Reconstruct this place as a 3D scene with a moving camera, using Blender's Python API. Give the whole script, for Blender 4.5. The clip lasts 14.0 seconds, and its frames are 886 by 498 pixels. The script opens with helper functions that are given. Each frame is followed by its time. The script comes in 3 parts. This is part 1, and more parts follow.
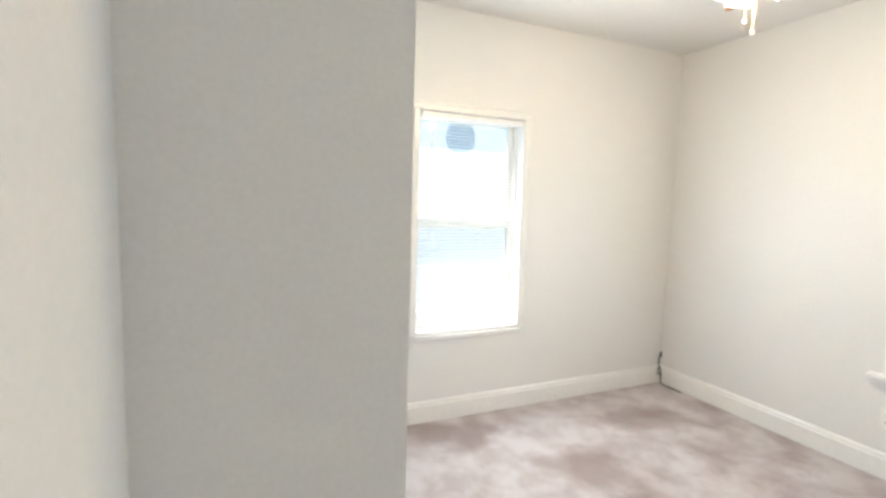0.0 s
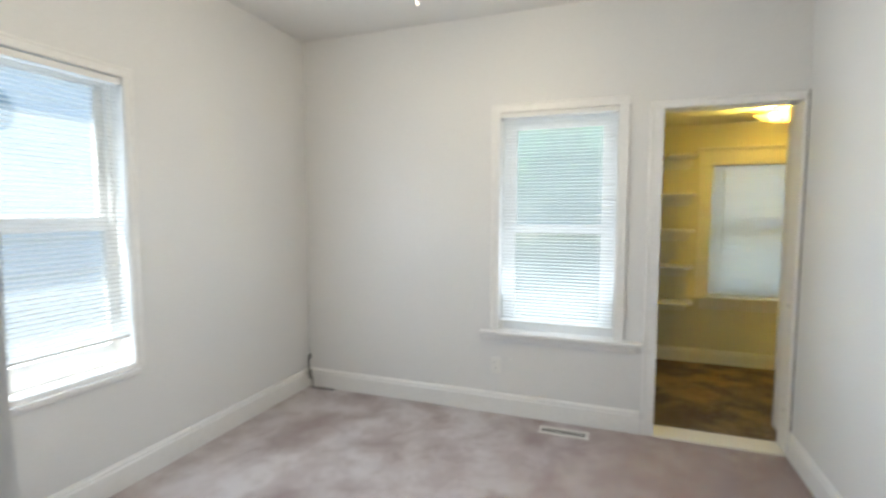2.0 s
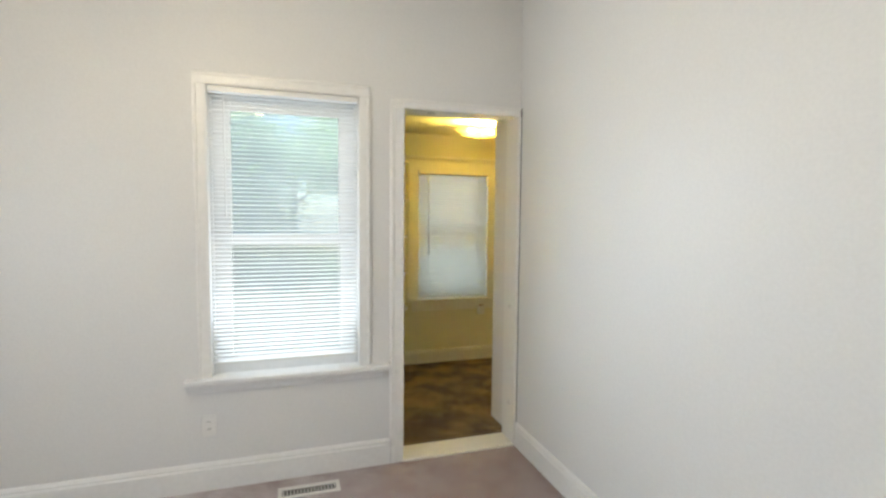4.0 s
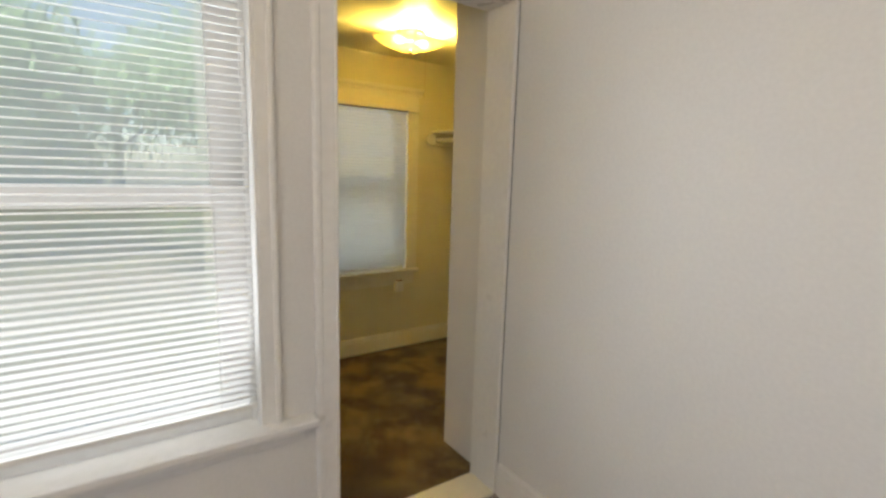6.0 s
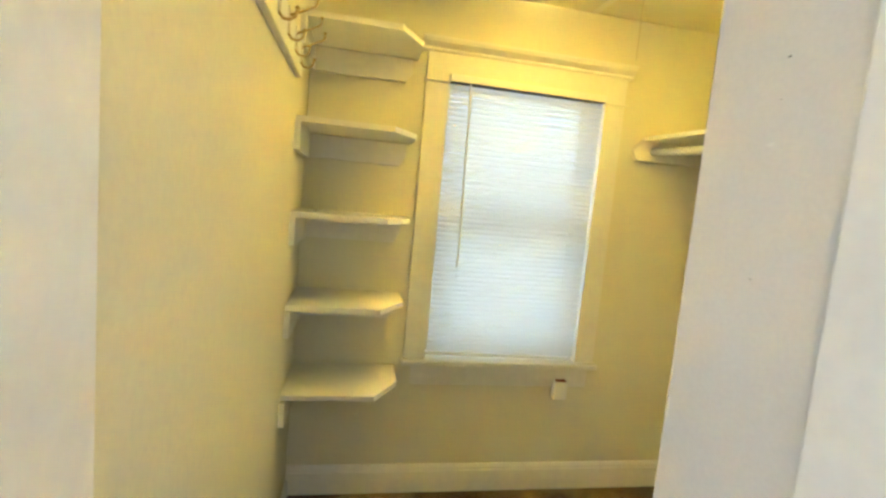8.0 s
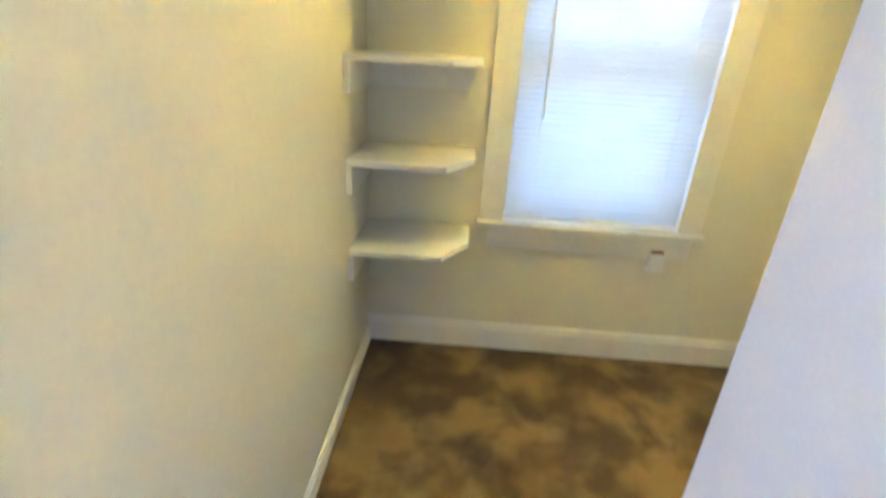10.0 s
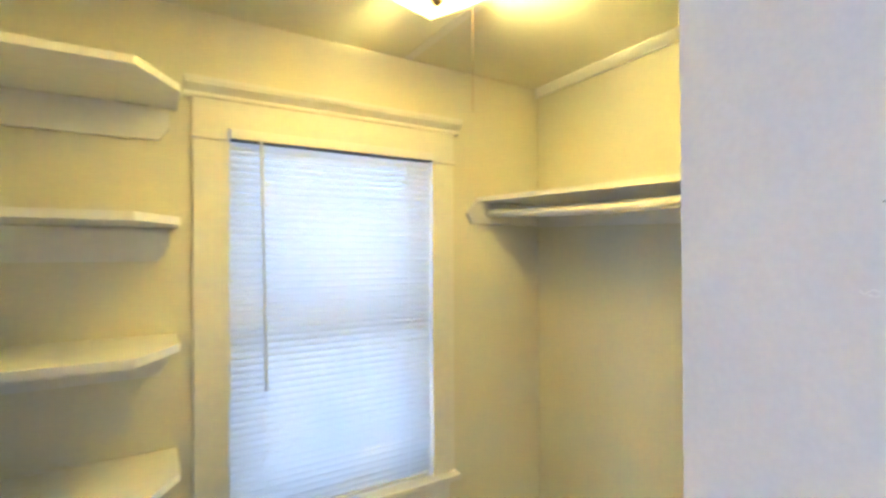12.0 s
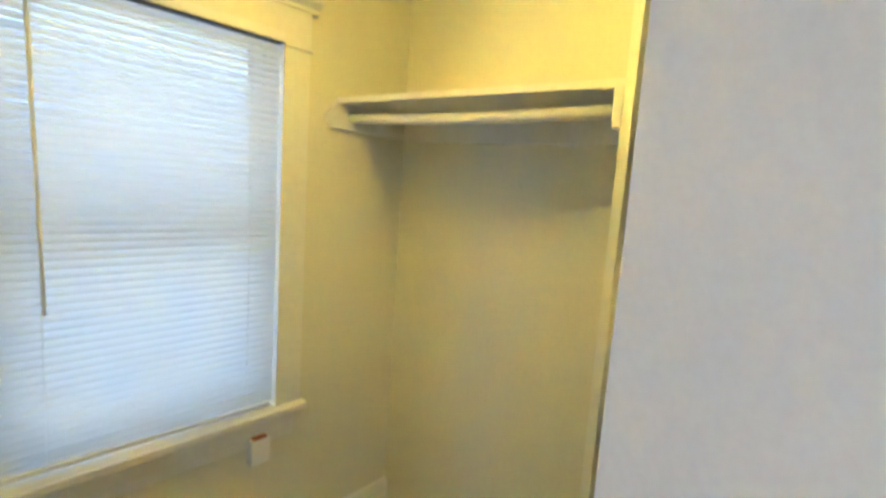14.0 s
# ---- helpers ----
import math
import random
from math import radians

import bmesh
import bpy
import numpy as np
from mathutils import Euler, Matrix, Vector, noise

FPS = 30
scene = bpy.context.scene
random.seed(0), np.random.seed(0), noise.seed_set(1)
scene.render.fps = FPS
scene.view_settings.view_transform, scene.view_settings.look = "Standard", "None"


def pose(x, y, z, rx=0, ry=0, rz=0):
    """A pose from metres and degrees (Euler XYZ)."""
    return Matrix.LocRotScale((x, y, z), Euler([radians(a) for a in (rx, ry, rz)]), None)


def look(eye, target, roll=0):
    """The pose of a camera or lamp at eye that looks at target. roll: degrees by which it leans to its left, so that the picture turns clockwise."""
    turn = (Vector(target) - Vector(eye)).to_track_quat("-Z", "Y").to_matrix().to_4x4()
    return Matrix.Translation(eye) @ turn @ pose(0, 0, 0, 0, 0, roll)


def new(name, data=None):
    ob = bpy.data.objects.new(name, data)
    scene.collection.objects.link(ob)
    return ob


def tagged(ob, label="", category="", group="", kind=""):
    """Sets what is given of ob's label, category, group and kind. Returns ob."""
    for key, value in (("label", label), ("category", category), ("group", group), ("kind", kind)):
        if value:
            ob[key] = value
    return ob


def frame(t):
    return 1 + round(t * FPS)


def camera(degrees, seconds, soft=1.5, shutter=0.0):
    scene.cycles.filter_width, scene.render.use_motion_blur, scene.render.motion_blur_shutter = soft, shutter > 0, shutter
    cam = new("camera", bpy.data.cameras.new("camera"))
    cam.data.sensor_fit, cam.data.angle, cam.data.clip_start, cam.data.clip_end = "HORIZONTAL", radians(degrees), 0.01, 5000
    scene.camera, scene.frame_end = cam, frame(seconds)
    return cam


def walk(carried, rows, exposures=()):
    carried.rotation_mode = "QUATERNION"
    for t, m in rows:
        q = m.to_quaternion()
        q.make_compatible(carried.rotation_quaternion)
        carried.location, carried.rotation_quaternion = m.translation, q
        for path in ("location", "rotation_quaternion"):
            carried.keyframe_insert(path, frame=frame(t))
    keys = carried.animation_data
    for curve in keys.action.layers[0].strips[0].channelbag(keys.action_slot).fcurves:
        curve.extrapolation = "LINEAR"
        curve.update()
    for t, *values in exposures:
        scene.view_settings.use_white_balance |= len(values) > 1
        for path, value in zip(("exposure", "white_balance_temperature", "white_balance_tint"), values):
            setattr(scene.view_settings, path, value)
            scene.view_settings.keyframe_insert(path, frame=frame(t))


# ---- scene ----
cam = camera(85.8, 14.0, soft=2.6, shutter=0.3)
PATH = [
    (0, (-0.394, -3.34, 1.493), (-2.212, -2.532, 1.295), 1.6),
    (0.5, (-0.546, -3.297, 1.482), (-2.198, -2.17, 1.462), 2.5),
    (1, (-0.782, -3.221, 1.5), (-2.215, -1.826, 1.519), 3.2),
    (1.5, (-0.849, -3.231, 1.411), (-2.016, -1.637, 1.1), -1.3),
    (2, (-0.942, -3.182, 1.402), (-1.63, -1.31, 1.252), 0.1),
    (2.5, (-1.069, -3.025, 1.391), (-1.133, -1.029, 1.294), 0.8),
    (3, (-1.142, -2.925, 1.419), (-0.692, -0.98, 1.3), 1.3),
    (3.2, (-1.179, -2.893, 1.453), (-0.656, -0.965, 1.362), 0.9),
    (5.3, (-1.402, -1.951, 1.355), (-0.635, -0.134, 1.022), 1.5),
    (5.5, (-1.394, -1.837, 1.366), (-0.49, -0.09, 1.003), 1.6),
    (6, (-1.276, -1.429, 1.378), (-0.163, 0.204, 1.069), 1.6),
    (6.5, (-1.096, -1.021, 1.321), (0.17, 0.511, 1.099), 1.2),
    (7, (-0.802, -0.711, 1.316), (0.349, 0.914, 1.127), 6.5),
    (7.2, (-0.712, -0.608, 1.305), (0.243, 1.134, 1.081), 7.0),
    (7.5, (-0.574, -0.437, 1.328), (0.135, 1.417, 1.091), 5.1),
    (7.7, (-0.538, -0.334, 1.342), (0.025, 1.575, 1.147), 4.9),
    (9.9, (-0.328, -0.096, 1.322), (-0.404, 1.777, 0.624), 3.4),
    (10.1, (-0.327, -0.091, 1.284), (-0.372, 1.706, 0.408), 3.8),
    (10.5, (-0.35, -0.11, 1.238), (-0.32, 1.685, 0.357), 4.6),
    (11, (-0.37, -0.091, 1.37), (-0.199, 1.845, 0.9), 3.0),
    (11.4, (-0.389, -0.01, 1.437), (0.021, 1.941, 1.271), 1.4),
    (12, (-0.352, 0.208, 1.486), (0.69, 1.915, 1.503), -0.3),
    (12.2, (-0.321, 0.246, 1.478), (0.908, 1.822, 1.543), -0.5),
    (12.5, (-0.271, 0.286, 1.498), (1.126, 1.715, 1.571), -0.2),
    (13, (-0.3, 0.315, 1.495), (1.234, 1.599, 1.525), 0.3),
    (13.3, (-0.283, 0.322, 1.495), (1.234, 1.624, 1.518), 0.5),
    (13.6, (-0.255, 0.342, 1.502), (1.242, 1.667, 1.446), 0.4),
    (13.9, (-0.242, 0.356, 1.432), (1.261, 1.664, 1.264), 3.8),
    (14, (-0.255, 0.346, 1.416), (1.237, 1.655, 1.169), 3.9),
]
walk(cam, [(t, look(eye, target, roll)) for t, eye, target, roll in PATH],
     exposures=[(0.0, 2.6, 6100, 7), (0.6, 2.2, 5900, 7), (1.5, 2.0, 5700, 5), (3.2, 2.0, 5900, 6), (5.3, 1.8, 6200, 6), (6.5, 1.45, 6700, 14),
                (7.0, 1.85, 6700, 14), (7.7, 2.65, 5900, 6), (9.8, 2.95, 4500, 20), (10.6, 3.22, 4700, 19), (11.3, 2.95, 4500, 20), (12.2, 2.7, 4600, 21), (13.4, 2.52, 4950, 15), (14.0, 2.54, 4800, 13)])


# ---- light ----
SUN_ELEVATION = 74.2  # the sun stands high over the corner of -x and -y
world = bpy.data.worlds.new("sky")
scene.world = world
world.use_nodes = True
wn = world.node_tree.nodes
sky = wn.new("ShaderNodeTexSky")
sky.sky_type, sky.sun_disc = "NISHITA", False
sky.sun_elevation, sky.sun_rotation = radians(SUN_ELEVATION), radians(225)
wn["Background"].inputs["Strength"].default_value = 0.11
world.node_tree.links.new(sky.outputs["Color"], wn["Background"].inputs["Color"])

sun = new("sun", bpy.data.lights.new("sun", "SUN"))
sun.data.energy, sun.data.angle, sun.data.color = 5.0, radians(0.5), (1.0, 0.95, 0.86)
sun.matrix_world = look((-math.cos(radians(SUN_ELEVATION)), -math.cos(radians(SUN_ELEVATION)), 1.414 * math.sin(radians(SUN_ELEVATION))), (0, 0, 0))


def bulb(name, place, watts, colour, size=0.03):
    ob = new(name, bpy.data.lights.new(name, "POINT"))
    ob.data.energy, ob.data.color, ob.data.shadow_soft_size = watts, colour, size
    ob.location = place
    return ob


def window_light(name, place, target, width, height, watts, colour):
    ob = new(name, bpy.data.lights.new(name, "AREA"))
    ob.data.shape, ob.data.size, ob.data.size_y = "RECTANGLE", width, height
    ob.data.energy, ob.data.color = watts, colour
    ob.matrix_world = look(place, target)
    return ob


WARM = (1.0, 0.74, 0.42)
FAN = (-1.68, -1.48)
LAMP = (0.24, 1.20)
window_light("closet_window_light", (0.21, 1.99, 1.25), (0.21, 0, 1.25), 0.70, 1.22, 0.77, (0.92, 0.94, 1.0))
window_light("west_window_light", (-3.265, -1.85, 1.35), (0, -1.85, 1.2), 0.68, 1.36, 4.1, (0.86, 0.93, 1.0))
# Added fill lamp behind the west blind, brightens its slats.
window_light("west_blind_fill", (-3.345, -1.85, 1.35), (0, -1.85, 1.2), 0.74, 1.40, 1.2, (0.84, 0.93, 1.0))
window_light("north_window_light", (-1.33, 0.012, 1.32), (-1.33, -3, 1.2), 0.70, 1.36, 2.0, (0.86, 0.93, 1.0))
# Added fill behind the north blind, lifts slats and sash to a glare-like brightness.
window_light("north_blind_fill", (-1.33, 0.060, 1.32), (-1.33, -3, 1.2), 0.72, 1.42, 2.6, (0.90, 0.95, 1.0))


# ---- materials ----
def material(name, colour, rough=0.5, metal=0.0, second=None, scale=3.0, amount=0.5, grain=60.0, bump=0.1,
             distance=0.002, vary=0.0, spec=0.5, sharp=0.0):
    """A surface with blotches of a second colour, a fine grain and a relief."""
    m = bpy.data.materials.new(name)
    m.use_nodes = True
    n, l = m.node_tree.nodes, m.node_tree.links
    b = n["Principled BSDF"]
    co = n.new("ShaderNodeTexCoord").outputs["Object"]
    big, fine = n.new("ShaderNodeTexNoise"), n.new("ShaderNodeTexNoise")
    big.inputs["Scale"].default_value, big.inputs["Detail"].default_value = scale, 5
    fine.inputs["Scale"].default_value, fine.inputs["Detail"].default_value = grain, 3
    l.new(co, big.inputs["Vector"])
    l.new(co, fine.inputs["Vector"])
    mix = n.new("ShaderNodeMix")
    mix.data_type = "RGBA"
    mix.inputs[6].default_value = (*colour, 1)
    mix.inputs[7].default_value = (*(second or [c * 0.93 for c in colour]), 1)
    ramp = n.new("ShaderNodeMapRange")
    ramp.inputs[1].default_value, ramp.inputs[2].default_value = 0.35 + 0.12 * sharp, 0.65 - 0.12 * sharp
    ramp.inputs[4].default_value = amount
    l.new(big.outputs[0], ramp.inputs[0])
    l.new(ramp.outputs[0], mix.inputs[0])
    hue = n.new("ShaderNodeHueSaturation")
    l.new(mix.outputs[2], hue.inputs["Color"])
    val = n.new("ShaderNodeMapRange")
    val.inputs[3].default_value, val.inputs[4].default_value = 0.94, 1.06
    l.new(fine.outputs[0], val.inputs[0])
    if vary:
        info = n.new("ShaderNodeObjectInfo")
        add = n.new("ShaderNodeMath")
        add.operation = "MULTIPLY_ADD"
        add.inputs[1].default_value = vary
        l.new(info.outputs["Random"], add.inputs[0])
        l.new(val.outputs[0], add.inputs[2])
        l.new(add.outputs[0], hue.inputs["Value"])
    else:
        l.new(val.outputs[0], hue.inputs["Value"])
    l.new(hue.outputs[0], b.inputs["Base Color"])
    rr = n.new("ShaderNodeMapRange")
    rr.inputs[3].default_value, rr.inputs[4].default_value = max(0.02, rough - 0.08), min(1, rough + 0.08)
    l.new(big.outputs[0], rr.inputs[0])
    l.new(rr.outputs[0], b.inputs["Roughness"])
    b.inputs["Metallic"].default_value = metal
    b.inputs["Specular IOR Level"].default_value = spec
    bp = n.new("ShaderNodeBump")
    bp.inputs["Strength"].default_value, bp.inputs["Distance"].default_value = bump, distance
    l.new(fine.outputs[0], bp.inputs["Height"])
    l.new(bp.outputs[0], b.inputs["Normal"])
    return m


def carpet(name, base, worn, dark, scale=4.0, sharp=0.5, rough=0.62, twist=0.0, sheen=0.25):
    m = material(name, base, 0.95, second=worn, scale=scale, amount=0.85, grain=420, bump=0.9, distance=0.004, spec=0.1, sharp=sharp)
    m.node_tree.nodes["Noise Texture"].inputs["Roughness"].default_value = rough
    m.node_tree.nodes["Noise Texture"].inputs["Distortion"].default_value = twist
    n, l = m.node_tree.nodes, m.node_tree.links
    b = n["Principled BSDF"]
    co = n.new("ShaderNodeTexCoord").outputs["Object"]
    nap = n.new("ShaderNodeTexNoise")
    nap.inputs["Scale"].default_value, nap.inputs["Detail"].default_value, nap.inputs["Distortion"].default_value = 1.7, 7, 0.15
    l.new(co, nap.inputs["Vector"])
    r = n.new("ShaderNodeMapRange")
    r.inputs[1].default_value, r.inputs[2].default_value = 0.50, 0.62
    l.new(nap.outputs[0], r.inputs[0])
    mix = n.new("ShaderNodeMix")
    mix.data_type = "RGBA"
    mix.inputs[7].default_value = (*dark, 1)
    old = b.inputs["Base Color"].links[0].from_socket
    l.new(old, mix.inputs[6])
    k = n.new("ShaderNodeMath")
    k.operation = "MULTIPLY"
    k.inputs[1].default_value = 0.7
    l.new(r.outputs[0], k.inputs[0])
    l.new(k.outputs[0], mix.inputs[0])
    l.new(mix.outputs[2], b.inputs["Base Color"])
    b.inputs["Sheen Weight"].default_value = sheen
    b.inputs["Sheen Roughness"].default_value = 0.45
    return m


def glass_material(name, tint=(1, 1, 1), haze=0.42):
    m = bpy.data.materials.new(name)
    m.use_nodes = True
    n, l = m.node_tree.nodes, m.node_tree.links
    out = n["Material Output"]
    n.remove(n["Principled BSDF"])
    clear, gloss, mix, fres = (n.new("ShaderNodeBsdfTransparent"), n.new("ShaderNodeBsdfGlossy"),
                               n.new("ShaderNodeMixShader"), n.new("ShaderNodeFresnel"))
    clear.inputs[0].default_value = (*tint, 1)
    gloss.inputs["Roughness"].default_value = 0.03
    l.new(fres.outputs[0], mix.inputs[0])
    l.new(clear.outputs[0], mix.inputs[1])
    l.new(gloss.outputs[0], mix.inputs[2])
    # A white translucent share paints glare haze over the view outdoors.
    veil, hazy = n.new("ShaderNodeBsdfTranslucent"), n.new("ShaderNodeMixShader")
    veil.inputs[0].default_value = (0.9, 0.93, 0.92, 1)
    haze_noise = n.new("ShaderNodeTexNoise")
    haze_noise.inputs["Scale"].default_value, haze_noise.inputs["Detail"].default_value = 5.0, 6
    l.new(n.new("ShaderNodeTexCoord").outputs["Object"], haze_noise.inputs["Vector"])
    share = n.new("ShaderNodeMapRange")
    share.inputs[3].default_value, share.inputs[4].default_value = haze * 0.8, haze * 1.2
    l.new(haze_noise.outputs[0], share.inputs[0])
    l.new(share.outputs[0], hazy.inputs[0])
    l.new(mix.outputs[0], hazy.inputs[1])
    l.new(veil.outputs[0], hazy.inputs[2])
    l.new(hazy.outputs[0], out.inputs[0])
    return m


def thin_material(name, colour, through_colour, share, rough=0.5):
    """Thin stuff that light shines through: slats, leaves."""
    m = material(name, colour, rough, grain=200, bump=0.02)
    n, l = m.node_tree.nodes, m.node_tree.links
    b, out = n["Principled BSDF"], n["Material Output"]
    tr, mix = n.new("ShaderNodeBsdfTranslucent"), n.new("ShaderNodeMixShader")
    tr.inputs[0].default_value = (*through_colour, 1)
    mix.inputs[0].default_value = share
    l.new(b.outputs[0], mix.inputs[1])
    l.new(tr.outputs[0], mix.inputs[2])
    l.new(mix.outputs[0], out.inputs[0])
    return m


def glow_material(name, colour, strength, base=(0.9, 0.88, 0.84)):
    m = material(name, base, 0.3)
    b = m.node_tree.nodes["Principled BSDF"]
    b.inputs["Emission Color"].default_value = (*colour, 1)
    b.inputs["Emission Strength"].default_value = strength
    return m


PAINT = material("wall_paint", (0.74, 0.732, 0.72), 0.42, second=(0.715, 0.71, 0.70), scale=1.3, grain=90, bump=0.12, distance=0.0015)
CLOSET = material("closet_paint", (0.715, 0.675, 0.50), 0.5, second=(0.675, 0.635, 0.455), scale=1.6, grain=80, bump=0.15, distance=0.002)
STUBP = material("panel_paint", (0.75, 0.735, 0.72), 0.45, second=(0.735, 0.72, 0.70), scale=1.4, grain=160, bump=0.05, distance=0.0015)
CEIL = material("ceiling_paint", (0.76, 0.75, 0.73), 0.7, second=(0.72, 0.71, 0.69), scale=1.1, grain=70, bump=0.2, distance=0.002)
TRIM = material("trim_paint", (0.82, 0.81, 0.79), 0.3, second=(0.78, 0.77, 0.75), scale=6, grain=40, bump=0.06, distance=0.001)
CTRIM = material("closet_trim_paint", (0.77, 0.745, 0.65), 0.35, second=(0.73, 0.705, 0.61), scale=6, grain=40, bump=0.08, distance=0.001)
CARPET = carpet("bedroom_carpet", (0.60, 0.55, 0.545), (0.43, 0.362, 0.352), (0.25, 0.175, 0.155), 4.2, sheen=0.4)
# Mixes the bedroom carpet towards a darker brown around the closet doorway.
brown_n, brown_l = CARPET.node_tree.nodes, CARPET.node_tree.links
brown_b = brown_n["Principled BSDF"]
brown_co = brown_n.new("ShaderNodeTexCoord").outputs["Object"]
brown_noise, brown_far, brown_add, brown_fade, brown_mix = (brown_n.new("ShaderNodeTexNoise"), brown_n.new("ShaderNodeVectorMath"), brown_n.new("ShaderNodeMath"),
                                                       brown_n.new("ShaderNodeMapRange"), brown_n.new("ShaderNodeMix"))
brown_noise.inputs["Scale"].default_value, brown_noise.inputs["Detail"].default_value = 1.8, 5
brown_far.operation = "DISTANCE"
brown_far.inputs[1].default_value = (-0.15, -0.75, 0.0)
brown_add.operation = "MULTIPLY_ADD"
brown_add.inputs[1].default_value = 1.1
brown_fade.inputs[1].default_value, brown_fade.inputs[2].default_value = 2.3, 1.0
brown_fade.inputs[4].default_value = 0.75
brown_mix.data_type = "RGBA"
brown_mix.inputs[7].default_value = (0.235, 0.15, 0.13, 1)
brown_l.new(brown_co, brown_noise.inputs["Vector"])
brown_l.new(brown_co, brown_far.inputs[0])
brown_l.new(brown_noise.outputs[0], brown_add.inputs[0])
brown_l.new(brown_far.outputs["Value"], brown_add.inputs[2])
brown_l.new(brown_add.outputs[0], brown_fade.inputs[0])
brown_l.new(brown_fade.outputs[0], brown_mix.inputs[0])
brown_l.new(brown_b.inputs["Base Color"].links[0].from_socket, brown_mix.inputs[6])
brown_l.new(brown_mix.outputs[2], brown_b.inputs["Base Color"])
CCARPET = carpet("closet_carpet", (0.072, 0.040, 0.009), (0.27, 0.175, 0.045), (0.055, 0.028, 0.006), 3.0, 0.6, rough=0.58, twist=0.2)
SLAT = thin_material("blind_slat", (0.60, 0.595, 0.575), (0.74, 0.74, 0.72), 0.5)
CORD = material("cord", (0.78, 0.77, 0.74), 0.7, grain=300)
PLASTIC = material("white_plastic", (0.80, 0.79, 0.76), 0.35, grain=120, bump=0.03)
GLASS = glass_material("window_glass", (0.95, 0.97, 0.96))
# Same glass with less of the painted haze.
LOW_HAZE_GLASS = glass_material("low_haze_window_glass", (0.95, 0.97, 0.96), haze=0.2)
WOOD = material("fan_blade_wood", (0.23, 0.12, 0.065), 0.4, second=(0.15, 0.075, 0.04), scale=9, grain=50, bump=0.1)
BRASS = material("aged_brass", (0.50, 0.37, 0.20), 0.35, metal=1.0, second=(0.36, 0.25, 0.13), scale=20)
BRONZE = material("dull_brass_hook", (0.55, 0.43, 0.22), 0.42, metal=0.85, second=(0.42, 0.32, 0.16), scale=30)
BLACK = material("black_rubber", (0.02, 0.02, 0.022), 0.5)
DARK = material("dark_gap_and_shadow", (0.07, 0.065, 0.06), 0.8)
STEEL = material("register_enamel", (0.78, 0.76, 0.72), 0.35, second=(0.66, 0.63, 0.58), scale=25)
SHADE = glow_material("lit_shade_glass", (1.0, 0.86, 0.62), 2.3)
DISH = glow_material("lit_dish_glass", (1.0, 0.62, 0.14), 0.25, (0.85, 0.67, 0.30))
dn, dl = DISH.node_tree.nodes, DISH.node_tree.links
dish_mix, dish_clear = dn.new("ShaderNodeMixShader"), dn.new("ShaderNodeBsdfTransparent")
dish_mix.inputs[0].default_value = 0.15
dl.new(dn["Principled BSDF"].outputs[0], dish_mix.inputs[1])
dl.new(dish_clear.outputs[0], dish_mix.inputs[2])
dl.new(dish_mix.outputs[0], dn["Material Output"].inputs[0])
HOT = glow_material("bulb_glass", (1.0, 0.80, 0.4), 5.5)
SIDING = material("white_siding", (0.78, 0.78, 0.77), 0.6, second=(0.72, 0.72, 0.70), scale=1.5)
VENTP = material("gable_vent_paint", (0.13, 0.24, 0.31), 0.6)
ROOF = material("grey_shingles", (0.24, 0.26, 0.30), 0.9, second=(0.18, 0.19, 0.22), scale=8, grain=30, bump=0.5, distance=0.01)
GROUND = material("dry_lawn", (0.135, 0.115, 0.09), 0.95, second=(0.10, 0.105, 0.065), scale=0.35, amount=1.0, grain=25, bump=0.6, distance=0.03)
BARK = material("bark", (0.13, 0.10, 0.075), 0.9, second=(0.08, 0.06, 0.045), scale=6, grain=25, bump=0.8, distance=0.02)
LEAF = thin_material("leaf", (0.13, 0.21, 0.10), (0.42, 0.58, 0.32), 0.55)


# ---- mesh helpers ----
def part(name, bm, mat, parent=None, label="", smooth=False):
    bmesh.ops.recalc_face_normals(bm, faces=bm.faces)
    me = bpy.data.meshes.new(name)
    bm.to_mesh(me)
    bm.free()
    me.materials.append(mat)
    if smooth:
        me.polygons.foreach_set("use_smooth", [True] * len(me.polygons))
    ob = new(name, me)
    if parent:
        ob.parent = parent
    if label:
        tagged(ob, label)
    return ob


def structure(ob, label, category):
    return tagged(ob, label, category, kind="structure")


def thing(name, label, category, group="", place=(0, 0, 0)):
    ob = new(name)
    ob.empty_display_size = 0.05
    ob.location = place
    return tagged(ob, label, category, group)


def boxes(*list_of, bevel=0.0, segments=2):
    bm = bmesh.new()
    for x0, x1, y0, y1, z0, z1 in list_of:
        m = Matrix.LocRotScale(((x0 + x1) / 2, (y0 + y1) / 2, (z0 + z1) / 2), None, (x1 - x0, y1 - y0, z1 - z0))
        bmesh.ops.create_cube(bm, size=1, matrix=m)
    if bevel:
        bmesh.ops.bevel(bm, geom=bm.edges[:], offset=bevel, segments=segments, affect="EDGES", profile=0.6)
    return bm


def prism(points, axis, a0, a1, bm=None):
    """A polygon in the two other axes, drawn out along axis."""
    bm = bm or bmesh.new()

    def at(p, a):
        return {"x": (a, p[0], p[1]), "y": (p[0], a, p[1]), "z": (p[0], p[1], a)}[axis]
    lo, hi = [bm.verts.new(at(p, a0)) for p in points], [bm.verts.new(at(p, a1)) for p in points]
    k = len(points)
    bm.faces.new(lo), bm.faces.new(hi[::-1])
    for i in range(k):
        bm.faces.new((lo[i], hi[i], hi[(i + 1) % k], lo[(i + 1) % k]))
    return bm


